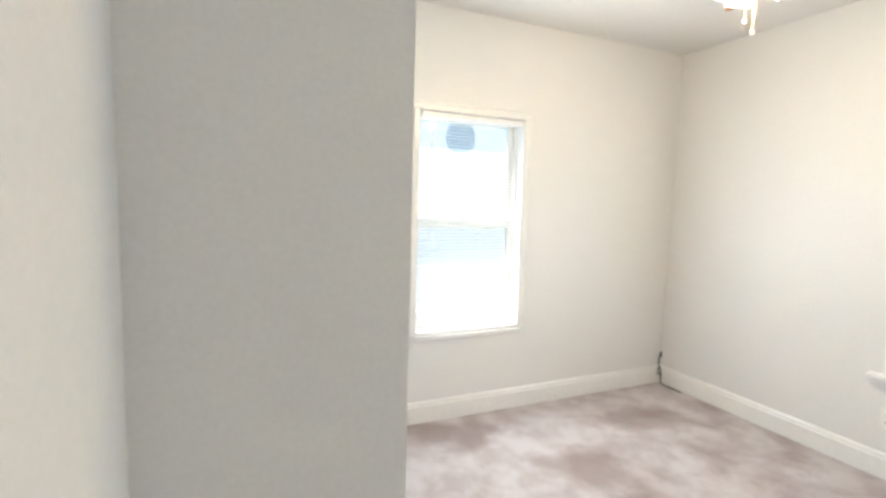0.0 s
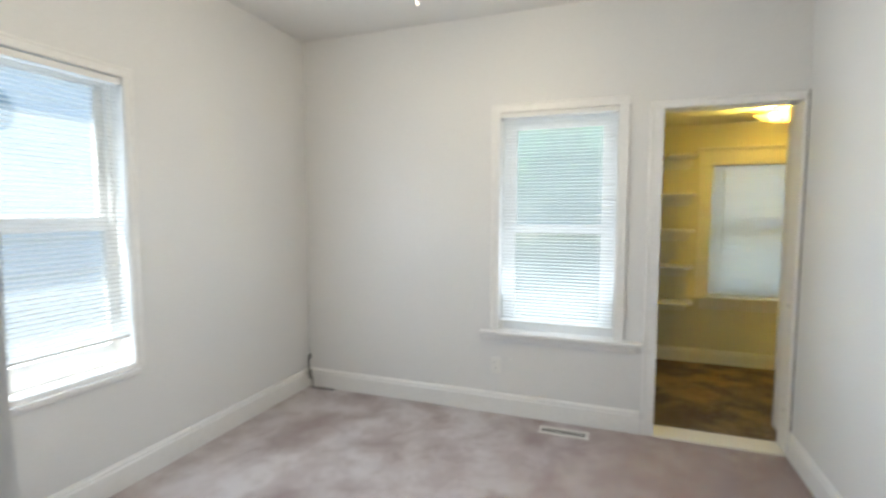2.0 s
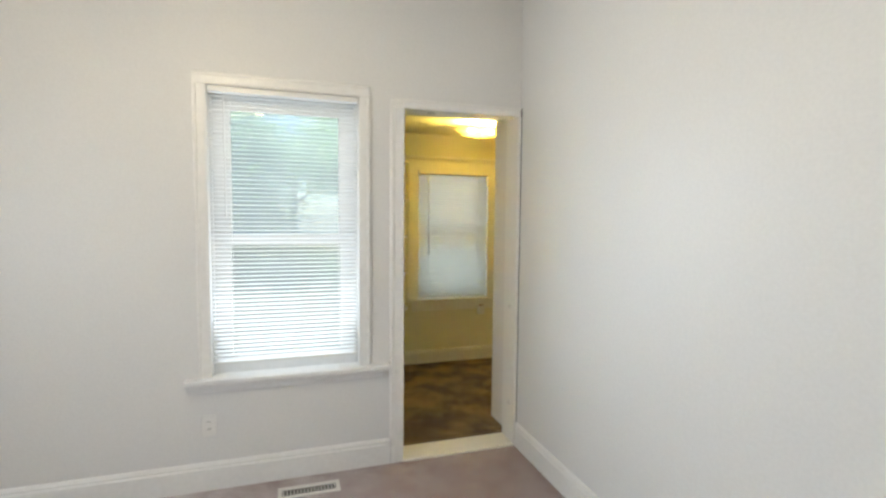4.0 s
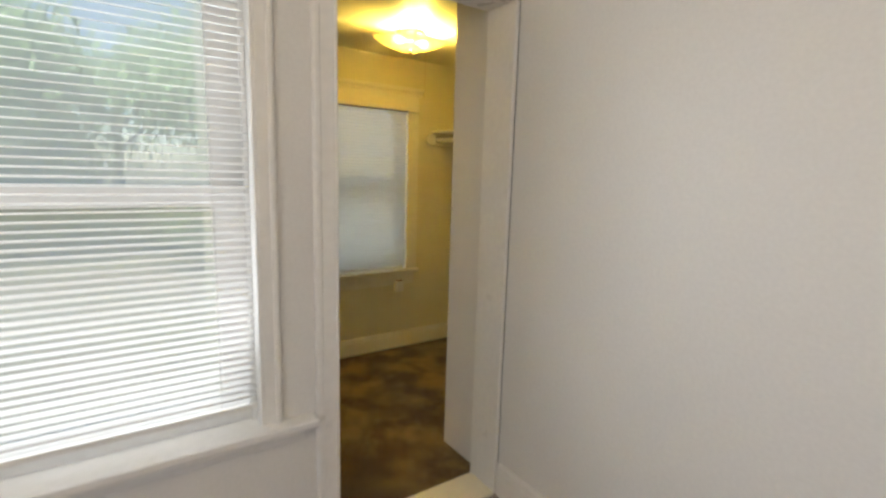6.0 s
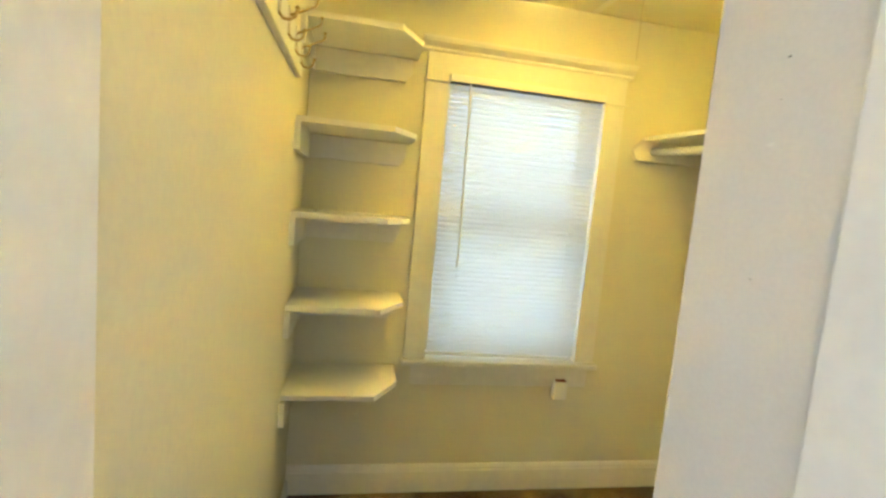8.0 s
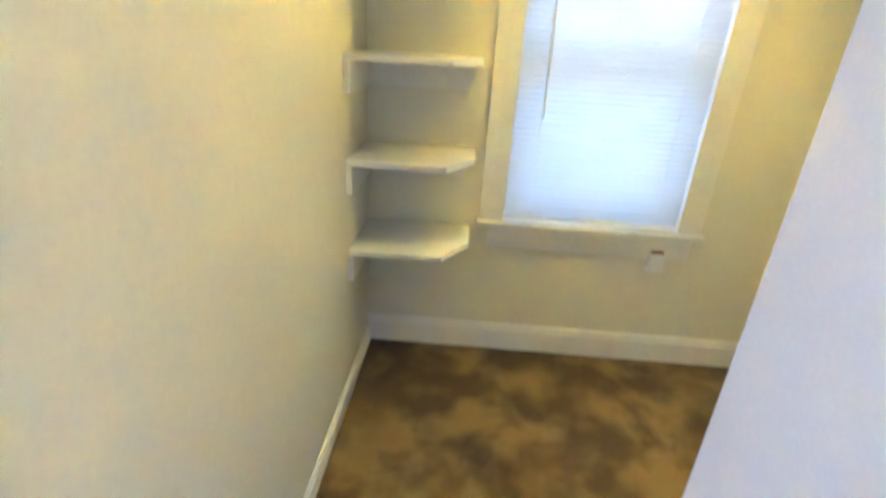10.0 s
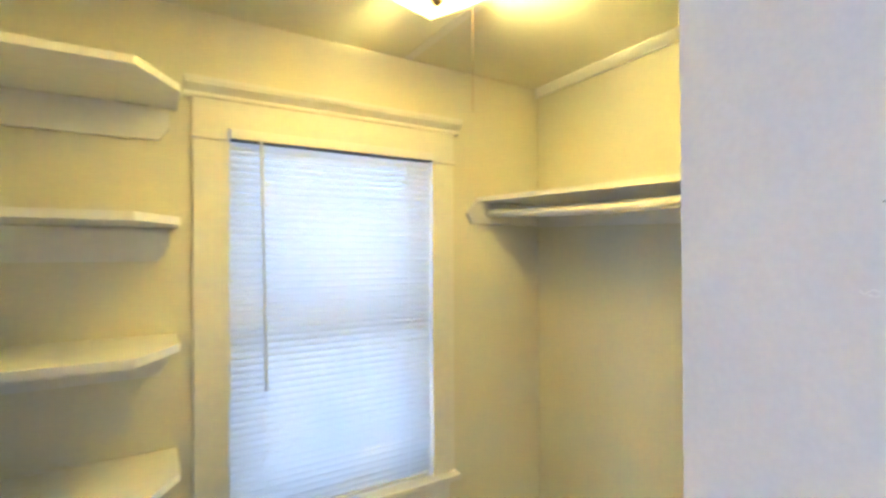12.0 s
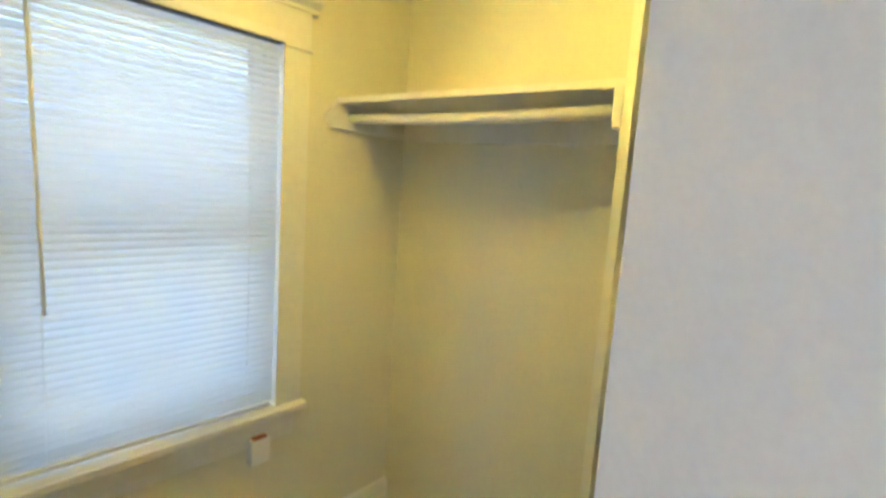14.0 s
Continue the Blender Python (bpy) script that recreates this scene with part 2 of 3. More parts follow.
def lathe(profile, steps=24, bm=None, m=None):
    """A profile of (radius, height), turned round z."""
    bm = bm or bmesh.new()
    rings = []
    for r, z in profile:
        ring = []
        for i in range(steps):
            a = 2 * math.pi * i / steps
            v = Vector((r * math.cos(a), r * math.sin(a), z))
            ring.append(bm.verts.new(m @ v if m else v))
        rings.append(ring)
    for a, b in zip(rings, rings[1:]):
        for i in range(steps):
            bm.faces.new((a[i], a[(i + 1) % steps], b[(i + 1) % steps], b[i]))
    for ring in (rings[0], rings[-1]):
        if (ring[0].co - ring[steps // 2].co).length > 1e-4:
            bm.faces.new(ring)
    return bm


def tube(points, radius, steps=8, bm=None, closed_ends=True, taper=1.0):
    bm = bm or bmesh.new()
    pts = [Vector(p) for p in points]
    rings, up = [], None
    for i, p in enumerate(pts):
        d = (pts[min(i + 1, len(pts) - 1)] - pts[max(i - 1, 0)]).normalized()
        if up is None:
            up = d.orthogonal().normalized()
        up = (up - d * up.dot(d)).normalized()
        side = d.cross(up)
        r = radius * (1 + (taper - 1) * i / max(1, len(pts) - 1))
        rings.append([bm.verts.new(p + r * (math.cos(a) * up + math.sin(a) * side))
                      for a in [2 * math.pi * k / steps for k in range(steps)]])
    for a, b in zip(rings, rings[1:]):
        for k in range(steps):
            bm.faces.new((a[k], a[(k + 1) % steps], b[(k + 1) % steps], b[k]))
    if closed_ends:
        bm.faces.new(rings[0]), bm.faces.new(rings[-1][::-1])
    return bm


def wall(name, axis, p0, p1, u0, u1, z0, z1, label, mat, holes=()):
    """A wall across axis from p0 to p1, along the other from u0 to u1, with holes (u0, u1, z0, z1) through it."""
    cuts = sorted({u0, u1, *[h[0] for h in holes], *[h[1] for h in holes]})
    bm = bmesh.new()
    for a, b in zip(cuts, cuts[1:]):
        zs = [z0]
        for h in sorted(holes, key=lambda h: h[2]):
            if h[0] <= a and b <= h[1]:
                zs += [h[2], h[3]]
        zs.append(z1)
        for lo, hi in zip(zs[::2], zs[1::2]):
            if hi - lo < 1e-4:
                continue
            box = (p0, p1, a, b, lo, hi) if axis == "x" else (a, b, p0, p1, lo, hi)
            x0, x1, y0, y1, c0, c1 = box
            m = Matrix.LocRotScale(((x0 + x1) / 2, (y0 + y1) / 2, (c0 + c1) / 2), None, (x1 - x0, y1 - y0, c1 - c0))
            bmesh.ops.create_cube(bm, size=1, matrix=m)
    return structure(part(name, bm, mat), label, "wall")


# ---- structure: bedroom ----
ROOM_X0, ROOM_X1, ROOM_Y1, ROOM_H = -3.28, 0.024, 0.02, 2.72
FAR0, FAR1 = 0.02, 0.165
W2 = (-1.705, -0.955, 0.592, 2.07)      # bedroom window in the far wall
W1 = (-2.24, -1.46, 0.62, 2.07)      # bedroom window in the left wall
DOOR = (-0.70, 0.0, 0.0, 2.03)
CW = (-0.155, 0.563, 0.635, 1.868)       # closet window
CX0, CX1, CY1, CH = -0.72, 1.115, 1.80, 2.215
E = (-1.242, -3.03)                   # outer corner of the entry wall

def opening(w):
    """The hole that a window's frame and sill fill."""
    return (w[0] - 0.015, w[1] + 0.015, w[2] - 0.026, w[3] + 0.015)


wall("wall_far", "y", FAR0, FAR1, ROOM_X0 - 0.2, 1.3, -0.02, ROOM_H + 0.1, "off-white painted plaster wall with window and closet doorway", PAINT,
     [opening(W2), (DOOR[0] - 0.02, DOOR[1] + 0.03, -0.02, DOOR[3] + 0.02)])
wall("wall_left", "x", ROOM_X0 - 0.2, ROOM_X0, -4.9, FAR0, -0.02, ROOM_H + 0.1, "off-white painted plaster wall with one window", PAINT, [opening(W1)])
wall("wall_right", "x", ROOM_X1, ROOM_X1 + 0.12, -4.9, FAR0, -0.02, ROOM_H + 0.1, "plain off-white painted plaster wall", PAINT)
wall("wall_entry_side", "y", E[1] - 0.11, E[1], ROOM_X0, E[0], -0.02, ROOM_H, "off-white painted wall beside the entry", PAINT)
wall("wall_entry_return", "x", E[0] - 0.11, E[0], -3.495, E[1] - 0.11, -0.02, ROOM_H, "off-white painted wall return at the entry", PAINT)
wall("wall_back", "y", -3.605, -3.495, E[0] - 0.11, ROOM_X1, -0.02, ROOM_H, "off-white painted wall with the entry opening", PAINT,
     [(-0.58, ROOM_X1 - 0.02, -0.02, 2.05)])
wall("wall_hall", "y", -5.0, -4.9, ROOM_X0 - 0.2, ROOM_X1 + 0.12, -0.02, ROOM_H + 0.1, "off-white painted hall wall", PAINT)
structure(part("ceiling", boxes((ROOM_X0 - 0.2, ROOM_X1 + 0.12, -5.0, FAR1, ROOM_H, ROOM_H + 0.1)), CEIL), "flat white painted ceiling", "ceiling")
structure(part("floor", boxes((ROOM_X0 - 0.2, ROOM_X1 + 0.12, -5.0, FAR0 + 0.002, -0.1, 0.0)), CARPET), "taupe wall-to-wall carpet with worn mottled patches", "floor")

BASE = ((0, 0), (-0.018, 0), (-0.018, 0.118), (-0.013, 0.128), (-0.015, 0.136), (-0.008, 0.150), (0, 0.153))


def baseboard(name, axis, plane, sign, a0, a1, mat, height=0.146, thick=1.0, label="white painted moulded baseboard"):
    pts = [(plane + sign * d * thick, z * height / 0.153) for d, z in BASE]
    return structure(part(name, prism(pts, axis, a0, a1), mat), label, "baseboard")


baseboard("baseboard_far", "x", ROOM_Y1, 1, ROOM_X0, -0.783, TRIM)
baseboard("baseboard_left", "y", ROOM_X0, -1, E[1], ROOM_Y1 - 0.019, TRIM)
baseboard("baseboard_right", "y", ROOM_X1, 1, -3.51, ROOM_Y1 - 0.03, TRIM)

# ---- structure: closet ----
wall("wall_closet_window", "y", CY1, CY1 + 0.16, CX0 - 0.12, CX1 + 0.12, -0.1, CH + 0.1, "cream painted closet wall with a window", CLOSET, [opening(CW)])
wall("wall_closet_left", "x", CX0 - 0.12, CX0, FAR1, CY1, -0.1, CH + 0.1, "cream painted closet side wall", CLOSET)
wall("wall_closet_right", "x", CX1, CX1 + 0.12, FAR1, CY1, -0.1, CH + 0.1, "cream painted closet side wall", CLOSET)
wall("wall_closet_stub", "x", 0.054, 0.082, FAR1, 0.462, 0.0, CH, "plain off-white painted panel wall beside the doorway, with nail holes", STUBP)
wall("wall_closet_divider", "y", 0.739, 0.761, 0.76, CX1, 0.0, CH, "cream painted upright board that carries the shelf end", CTRIM)
structure(part("ceiling_closet", boxes((CX0, CX1, FAR1, CY1, CH, CH + 0.1)), CLOSET), "cream painted low closet ceiling", "ceiling")
structure(part("floor_closet", boxes((CX0 - 0.05, CX1 + 0.05, FAR0 + 0.10, CY1 + 0.05, -0.1, -0.004)), CCARPET), "brown closet carpet with pale worn stains", "floor")
baseboard("baseboard_closet_window", "x", CY1, 1, CX0, CX1, CTRIM, 0.13)
baseboard("baseboard_closet_left", "y", CX0, -1, FAR1, CY1 - 0.02, CTRIM, 0.075, 0.7)
for name, b in (("trim_ceiling_right", (CX1 - 0.012, CX1, 0.763, CY1, CH - 0.045, CH)),
                ("trim_ceiling_batten", (0.45, 0.485, 0.17, CY1, CH - 0.002, CH))):
    structure(part(name, boxes(b, bevel=0.0008), CTRIM), "thin cream painted ceiling strip", "trim")


# ---- doorway ----
def casing_profile(inner, outer, y):
    s = 1 if outer > inner else -1
    w = abs(outer - inner)
    return [(inner, y), (inner, y - 0.009), (inner + s * 0.004, y - 0.012), (inner + s * w * 0.10, y - 0.012), (inner + s * w * 0.14, y - 0.0105), (inner + s * w * 0.20, y - 0.0125),
            (inner + s * w * 0.70, y - 0.014), (inner + s * w * 0.76, y - 0.018), (inner + s * w * 0.92, y - 0.019), (outer, y - 0.015), (outer, y)]


frame_ob = thing("door_1", "white painted closet door frame without a door", "door frame")
frame_ob["kind"] = "structure"
part("casing", prism(casing_profile(DOOR[0], -0.780, FAR0), "z", 0, DOOR[3]), TRIM, frame_ob)
part("head_casing", prism([(p[1], p[0]) for p in casing_profile(DOOR[3], DOOR[3] + 0.05, FAR0)], "x", -0.780, 0.016), TRIM, frame_ob)
part("jamb", boxes((DOOR[0] - 0.02, DOOR[0], FAR0, FAR1 + 0.004, 0, DOOR[3]), bevel=0.002), TRIM, frame_ob)
part("jamb", boxes((0.0, 0.017, 0.0, FAR1 + 0.004, 0, DOOR[3]), bevel=0.002), TRIM, frame_ob)
part("head_jamb", boxes((DOOR[0] - 0.02, 0.017, FAR0, FAR1 + 0.004, DOOR[3], DOOR[3] + 0.02)), TRIM, frame_ob)
part("threshold", boxes((DOOR[0], 0.0, -0.005, FAR1, -0.01, 0.014), bevel=0.006), CTRIM, frame_ob, "cream painted wooden threshold")
part("gap", boxes((0.0175, 0.0235, 0.004, 0.019, 0.147, DOOR[3] + 0.05)), DARK, frame_ob, "dark open joint between frame and wall")


# ---- windows ----
def blind(name, label, width, height, slat_count, tilt, m, wand_length, wand_side=-1, hem=0.0, shadow_line=False):
    """A mini blind that hangs in the x-z plane from its head rail at the origin, facing -y."""
    top = thing(name, label, "blind")
    part("head_rail", boxes((-width / 2, width / 2, -0.030, 0.014, -0.030, 0.0), bevel=0.003), PLASTIC, top)
    if shadow_line:
        # Thin dark strip: the shadow below the head rail, put in as colour.
        part("rail_shadow", boxes((-width / 2 + 0.004, width / 2 - 0.004, -0.026, 0.010, -0.0330, -0.0305)), DARK, top, "dark strip painted as the shadow under the head rail")
    step = height / slat_count
    arc = [(-0.0125, -0.0012), (-0.006, 0.0012), (0, 0.0019), (0.006, 0.0012), (0.0125, -0.0012)]
    bm = bmesh.new()
    t = radians(tilt)
    cross = [(y * math.cos(t) - z * math.sin(t), y * math.sin(t) + z * math.cos(t)) for y, z in arc]
    rows = [[bm.verts.new((x, y, z)) for y, z in cross] for x in (-width / 2 + 0.004, width / 2 - 0.004)]
    for i in range(4):
        bm.faces.new((rows[0][i], rows[1][i], rows[1][i + 1], rows[0][i + 1]))
    first = part("slat", bm, SLAT, top)
    for k in range(slat_count):
        ob = first if k == 0 else new("slat", first.data)
        ob.parent = top
        ob.location = (0, 0, -0.036 - step * (k + 0.5))
        ob.rotation_euler = (random.uniform(-0.06, 0.06), random.uniform(-0.0016, 0.0016), 0)
    bottom = -0.036 - height
    part("bottom_rail", boxes((-width / 2 + 0.002, width / 2 - 0.002, -0.012, 0.012, bottom - 0.016, bottom), bevel=0.004), PLASTIC, top).rotation_euler = (0, hem, 0)
    for x in (-width * 0.36, width * 0.36):
        for y in (-0.0135, 0.0135):
            part("ladder_cord", tube([(x, y, -0.02), (x, y, bottom)], 0.0009, 5), CORD, top)
    x = wand_side * (width / 2 - (0.088 if shadow_line else 0.075))
    wand = part("wand", tube([(x, -0.026, -0.03), (x + (0.016 if shadow_line else 0.002), -0.024, -0.03 - wand_length)], 0.0042, 6), PLASTIC, top, "clear white tilt wand")
    part("wand_hook", tube([(x, -0.012, -0.012), (x, -0.024, -0.014), (x, -0.026, -0.032)], 0.003, 6), PLASTIC, top)
    top.matrix_world = m
    return top


def sash_window(name, label, w, z0, z1, depth, mat, stool=(0.10, 0.05), apron=0.06, casing=0.08, cap=False, head=0.08, glass_y=0.075, horn=0.0, bottom=0.06, stile=0.042, top_rail=0.04, rail=None, neck=0.0, glass=None):
    """A double-hung window round the origin, inner wall face at y = 0, outside at +y."""
    top = thing(name, label, "window")
    top["kind"] = "structure"
    h = w / 2
    mid = rail or (z0 + z1) / 2
    for s in (-1, 1):
        pts = casing_profile(s * h, s * (h + casing), 0.0) if not cap else [(s * h, 0), (s * h, -0.018), (s * (h + casing), -0.018), (s * (h + casing), 0)]
        part("casing", prism(pts, "z", z0, z1 - neck), mat, top)
        part("side_jamb", boxes((min(s * h, s * (h + 0.015)), max(s * h, s * (h + 0.015)), 0.001, depth, z0, z1)), mat, top)
        part("stop", boxes((min(s * h, s * (h - 0.014)), max(s * h, s * (h - 0.014)), glass_y - 0.03, glass_y - 0.015, z0, z1), bevel=0.002), mat, top)
    part("head_jamb", boxes((-h - 0.015, h + 0.015, 0.001, depth, z1, z1 + 0.015)), mat, top)
    if cap:
        part("head_board", prism([(-h - casing, z1 - neck), (-h, z1 - neck), (-h, z1), (h, z1), (h, z1 - neck), (h + casing, z1 - neck),
                                  (h + casing, z1 + head), (-h - casing, z1 + head)], "y", -0.020, 0), mat, top)
        z = z1 + head
        part("cap_moulding", prism([(0, z - 0.03), (-0.022, z - 0.03), (-0.026, z - 0.024), (-0.024, z - 0.014), (-0.034, z - 0.006), (-0.046, z + 0.004),
                                    (-0.05, z + 0.016), (-0.05, z + 0.026), (0, z + 0.026)], "x", -h - casing - 0.026, h + casing + 0.026), mat, top)
        for s in (-1, 1):
            a, b = sorted((s * h, s * (h + casing + 0.006)))
            part("neck_bead", boxes((a, b, -0.027, -0.001, z1 - neck - 0.004, z1 - neck + 0.006), bevel=0.003), mat, top)
    else:
        part("head_casing", prism([(p[1], p[0]) for p in casing_profile(z1, z1 + casing, 0.0)], "x", -h - casing, h + casing), mat, top)
    if stool:
        reach, nose = stool
        part("window_sill", boxes((-h - reach - horn, h + reach, -nose, depth - 0.02, z0 - 0.026, z0), bevel=0.006), mat, top)
        part("apron", prism([(-0.001, z0 - 0.026 - apron), (-0.014, z0 - 0.026 - apron), (-0.018, z0 - 0.02 - apron * 0.7), (-0.018, z0 - 0.026), (-0.001, z0 - 0.026)],
                            "x", -h - reach + 0.05, h + reach - 0.035), mat, top)
    for nm, lo, hi, y in (("lower_sash", z0, mid + 0.03, glass_y), ("upper_sash", mid - 0.03, z1, glass_y + 0.036)):
        st = stile
        crown_rail = top_rail if nm == "upper_sash" else 0.06
        sash = part(nm, boxes((-h + 0.001, -h + st, y - 0.016, y + 0.016, lo, hi), (h - st, h - 0.001, y - 0.016, y + 0.016, lo, hi),
                              (-h + st, h - st, y - 0.016, y + 0.016, lo, lo + (bottom if nm == "lower_sash" else 0.06)),
                              (-h + st, h - st, y - 0.016, y + 0.016, hi - crown_rail, hi)), mat, top)
        pane = part("pane", boxes((-h + st, h - st, y - 0.002, y + 0.002, lo + (bottom if nm == "lower_sash" else 0.06), hi - crown_rail)), glass or GLASS, sash, "window glass with a pale haze mixed in")
        pane.visible_shadow = False
    return top


win = sash_window("window_1", "white double-hung window in the far bedroom wall", W2[1] - W2[0], W2[2], W2[3], 0.145, TRIM, stool=(0.168, 0.06), apron=0.05, casing=0.062, horn=-0.044, stile=0.095, top_rail=0.10, rail=1.298, bottom=0.09)
win.location = ((W2[0] + W2[1]) / 2, FAR0, 0)
blind("blind", "white mini blind with open slats, lowered almost to the sill", 0.742, 1.362, 63, 8, pose((W2[0] + W2[1]) / 2, FAR0 + 0.012, 2.065), 0.62)

win = sash_window("window_2", "white double-hung window glowing with daylight", W1[1] - W1[0], W1[2], W1[3], 0.2, TRIM, stool=(0.06, 0.002), apron=0.03, casing=0.05, glass_y=0.12, bottom=0.11, glass=LOW_HAZE_GLASS)
win.matrix_world = pose(ROOM_X0, (W1[0] + W1[1]) / 2, 0, 0, 0, 90)
blind("blind", "white mini blind with open slats, raised off the sill", 0.76, 1.245, 57, 8, pose(ROOM_X0 - 0.018, (W1[0] + W1[1]) / 2, 2.06, 0, 0, 90), 0.50)

win = sash_window("window_3", "cream painted closet window with moulded cap", CW[1] - CW[0], CW[2], CW[3], 0.16, CTRIM, stool=(0.105, 0.05), apron=0.095, casing=0.094, cap=True, head=0.112, glass_y=0.1, neck=0.034)
win.location = ((CW[0] + CW[1]) / 2, CY1, 0)
blind("blind", "white mini blind with closed slats, lowered in the closet window", 0.708, 1.166, 54, 60, pose((CW[0] + CW[1]) / 2, CY1 - 0.006, 1.866), 0.78, hem=0.012, shadow_line=True)


# ---- ceiling fan ----
def ceiling_fan(x, y):
    top = thing("ceiling_fan", "five-blade ceiling fan with brown wooden blades and lit glass shades", "ceiling fan", place=(x, y, ROOM_H))
    part("canopy", lathe([(0.0, 0.0), (0.068, 0.0), (0.066, -0.03), (0.045, -0.055), (0.014, -0.062), (0.0, -0.062)]), BRASS, top, smooth=True)
    part("downrod", lathe([(0.0, -0.05), (0.013, -0.05), (0.013, -0.14), (0.0, -0.14)], 12), BRASS, top)
    part("motor", lathe([(0, -0.12), (0.05, -0.12), (0.095, -0.145), (0.11, -0.18), (0.11, -0.235), (0.09, -0.26), (0.05, -0.275), (0, -0.275)], 32), BRASS, top, smooth=True)
    part("switch_housing", lathe([(0, -0.27), (0.045, -0.27), (0.055, -0.29), (0.055, -0.33), (0.035, -0.35), (0, -0.352)]), BRASS, top, smooth=True)
    for k in range(5):
        a = 58.7 + 72 * k
        turn = pose(0, 0, -0.250, 0, 0, a)
        out = [(0.17, -0.045), (0.20, -0.055), (0.42, -0.068), (0.515, -0.068), (0.533, -0.056), (0.540, 0.0), (0.533, 0.056), (0.515, 0.068), (0.42, 0.068), (0.20, 0.055), (0.17, 0.045)]
        blade = part("blade", prism(out, "z", -0.004, 0.004), WOOD, top)
        blade.matrix_local = turn @ pose(0, 0, 0, -12, 0, 0)
        arm = part("blade_arm", boxes((0.07, 0.23, -0.014, 0.014, 0.004, 0.012), (0.17, 0.23, -0.035, 0.035, 0.004, 0.01), bevel=0.002), BRASS, top)
        arm.matrix_local = turn @ pose(0, 0, 0, -12, 0, 0)
    for k in range(4):
        a = radians(60 + 90 * k)
        d = Vector((math.cos(a), math.sin(a), 0))
        part("lamp_arm", tube([d * 0.035 + Vector((0, 0, -0.29)), d * 0.055 + Vector((0, 0, -0.285)), d * 0.068 + Vector((0, 0, -0.30))], 0.009, 8), BRASS, top)
        tilt = Matrix.Translation(d * 0.070 + Vector((0, 0, -0.290))) @ Matrix.Rotation(radians(-30), 4, Vector((0, 0, 1)).cross(d))
        part("shade", lathe([(0.018, 0.0), (0.025, -0.011), (0.042, -0.040), (0.047, -0.072), (0.051, -0.116), (0.048, -0.116), (0.044, -0.072), (0.039, -0.040), (0.021, -0.011)], 20, m=tilt), SHADE, top,
             "glowing frosted glass tulip shade", smooth=True)
        p = tilt @ Vector((0, 0, -0.15))
        bulb("fan_bulb", (x + p.x, y + p.y, ROOM_H + p.z), 1.5, WARM)
    for dx, n in ((0.02, 0.2), (-0.015, 0.15)):
        part("pull_chain", tube([(dx, -0.03, -0.34), (dx, -0.03, -0.34 - n)], 0.0016, 6), BRASS, top)
        part("chain_knob", lathe([(0.0, 0.0), (0.005, -0.003), (0.006, -0.016), (0.0, -0.022)], 10, m=Matrix.Translation((dx, -0.03, -0.34 - n))), PLASTIC, top)


ceiling_fan(*FAN)


# ---- closet lamp ----
def closet_lamp(x, y):
    top = thing("ceiling_lamp", "square bent-glass ceiling lamp, lit warm yellow", "ceiling lamp", place=(x, y, CH))
    part("pan", lathe([(0, 0), (0.09, 0), (0.088, -0.018), (0.06, -0.024), (0, -0.024)], 28), BRASS, top, smooth=True)
    bm = bmesh.new()
    n, s = 16, 0.165
    grid = []
    for i in range(n + 1):
        row = []
        for j in range(n + 1):
            u, v = 2 * i / n - 1, 2 * j / n - 1
            z = -0.105 + 0.055 * max(abs(u), abs(v)) ** 3 + 0.02 * (u * v) ** 2
            row.append(bm.verts.new((u * s, v * s, z)))
        grid.append(row)
    for i in range(n):
        for j in range(n):
            bm.faces.new((grid[i][j], grid[i + 1][j], grid[i + 1][j + 1], grid[i][j + 1]))
    bmesh.ops.solidify(bm, geom=bm.faces[:], thickness=0.004)
    dish = part("glass_dish", bm, DISH, top, "frosted square glass dish with curved rim", smooth=True)
    dish.matrix_local = pose(0, 0, 0, 0, 0, 20)
    part("socket_body", lathe([(0, -0.022), (0.03, -0.022), (0.036, -0.05), (0.03, -0.085), (0, -0.088)], 18), BRASS, top, "brass lamp holder", smooth=True)
    part("stem", lathe([(0, -0.02), (0.006, -0.02), (0.006, -0.118), (0, -0.118)], 10), BRASS, top)
    part("finial", lathe([(0, -0.106), (0.012, -0.108), (0.016, -0.114), (0.008, -0.124), (0.0, -0.128)], 14), BRASS, top, smooth=True)
    for dx in (-0.085, 0.085):
        m = Matrix.Translation((dx, 0, -0.055)) @ Matrix.Rotation(radians(90 if dx > 0 else -90), 4, "Y")
        part("bulb", lathe([(0.0, 0.038), (0.016, 0.033), (0.027, 0.015), (0.027, 0.0), (0.016, -0.025), (0.012, -0.045), (0, -0.047)], 16, m=m), HOT, top, "glowing light bulb", smooth=True)
        bulb("closet_bulb", (x + dx * 0.6, y - 0.065, CH - 0.066), 16.5, (1.0, 0.73, 0.135), 0.02)
    bm = bmesh.new()
    for k in range(48):
        bmesh.ops.create_icosphere(bm, subdivisions=1, radius=0.0021, matrix=Matrix.Translation((0.105, 0.0, -0.03 - 0.0072 * k)))
    part("pull_chain", bm, BRONZE, top, "thin beaded pull chain")


closet_lamp(*LAMP)


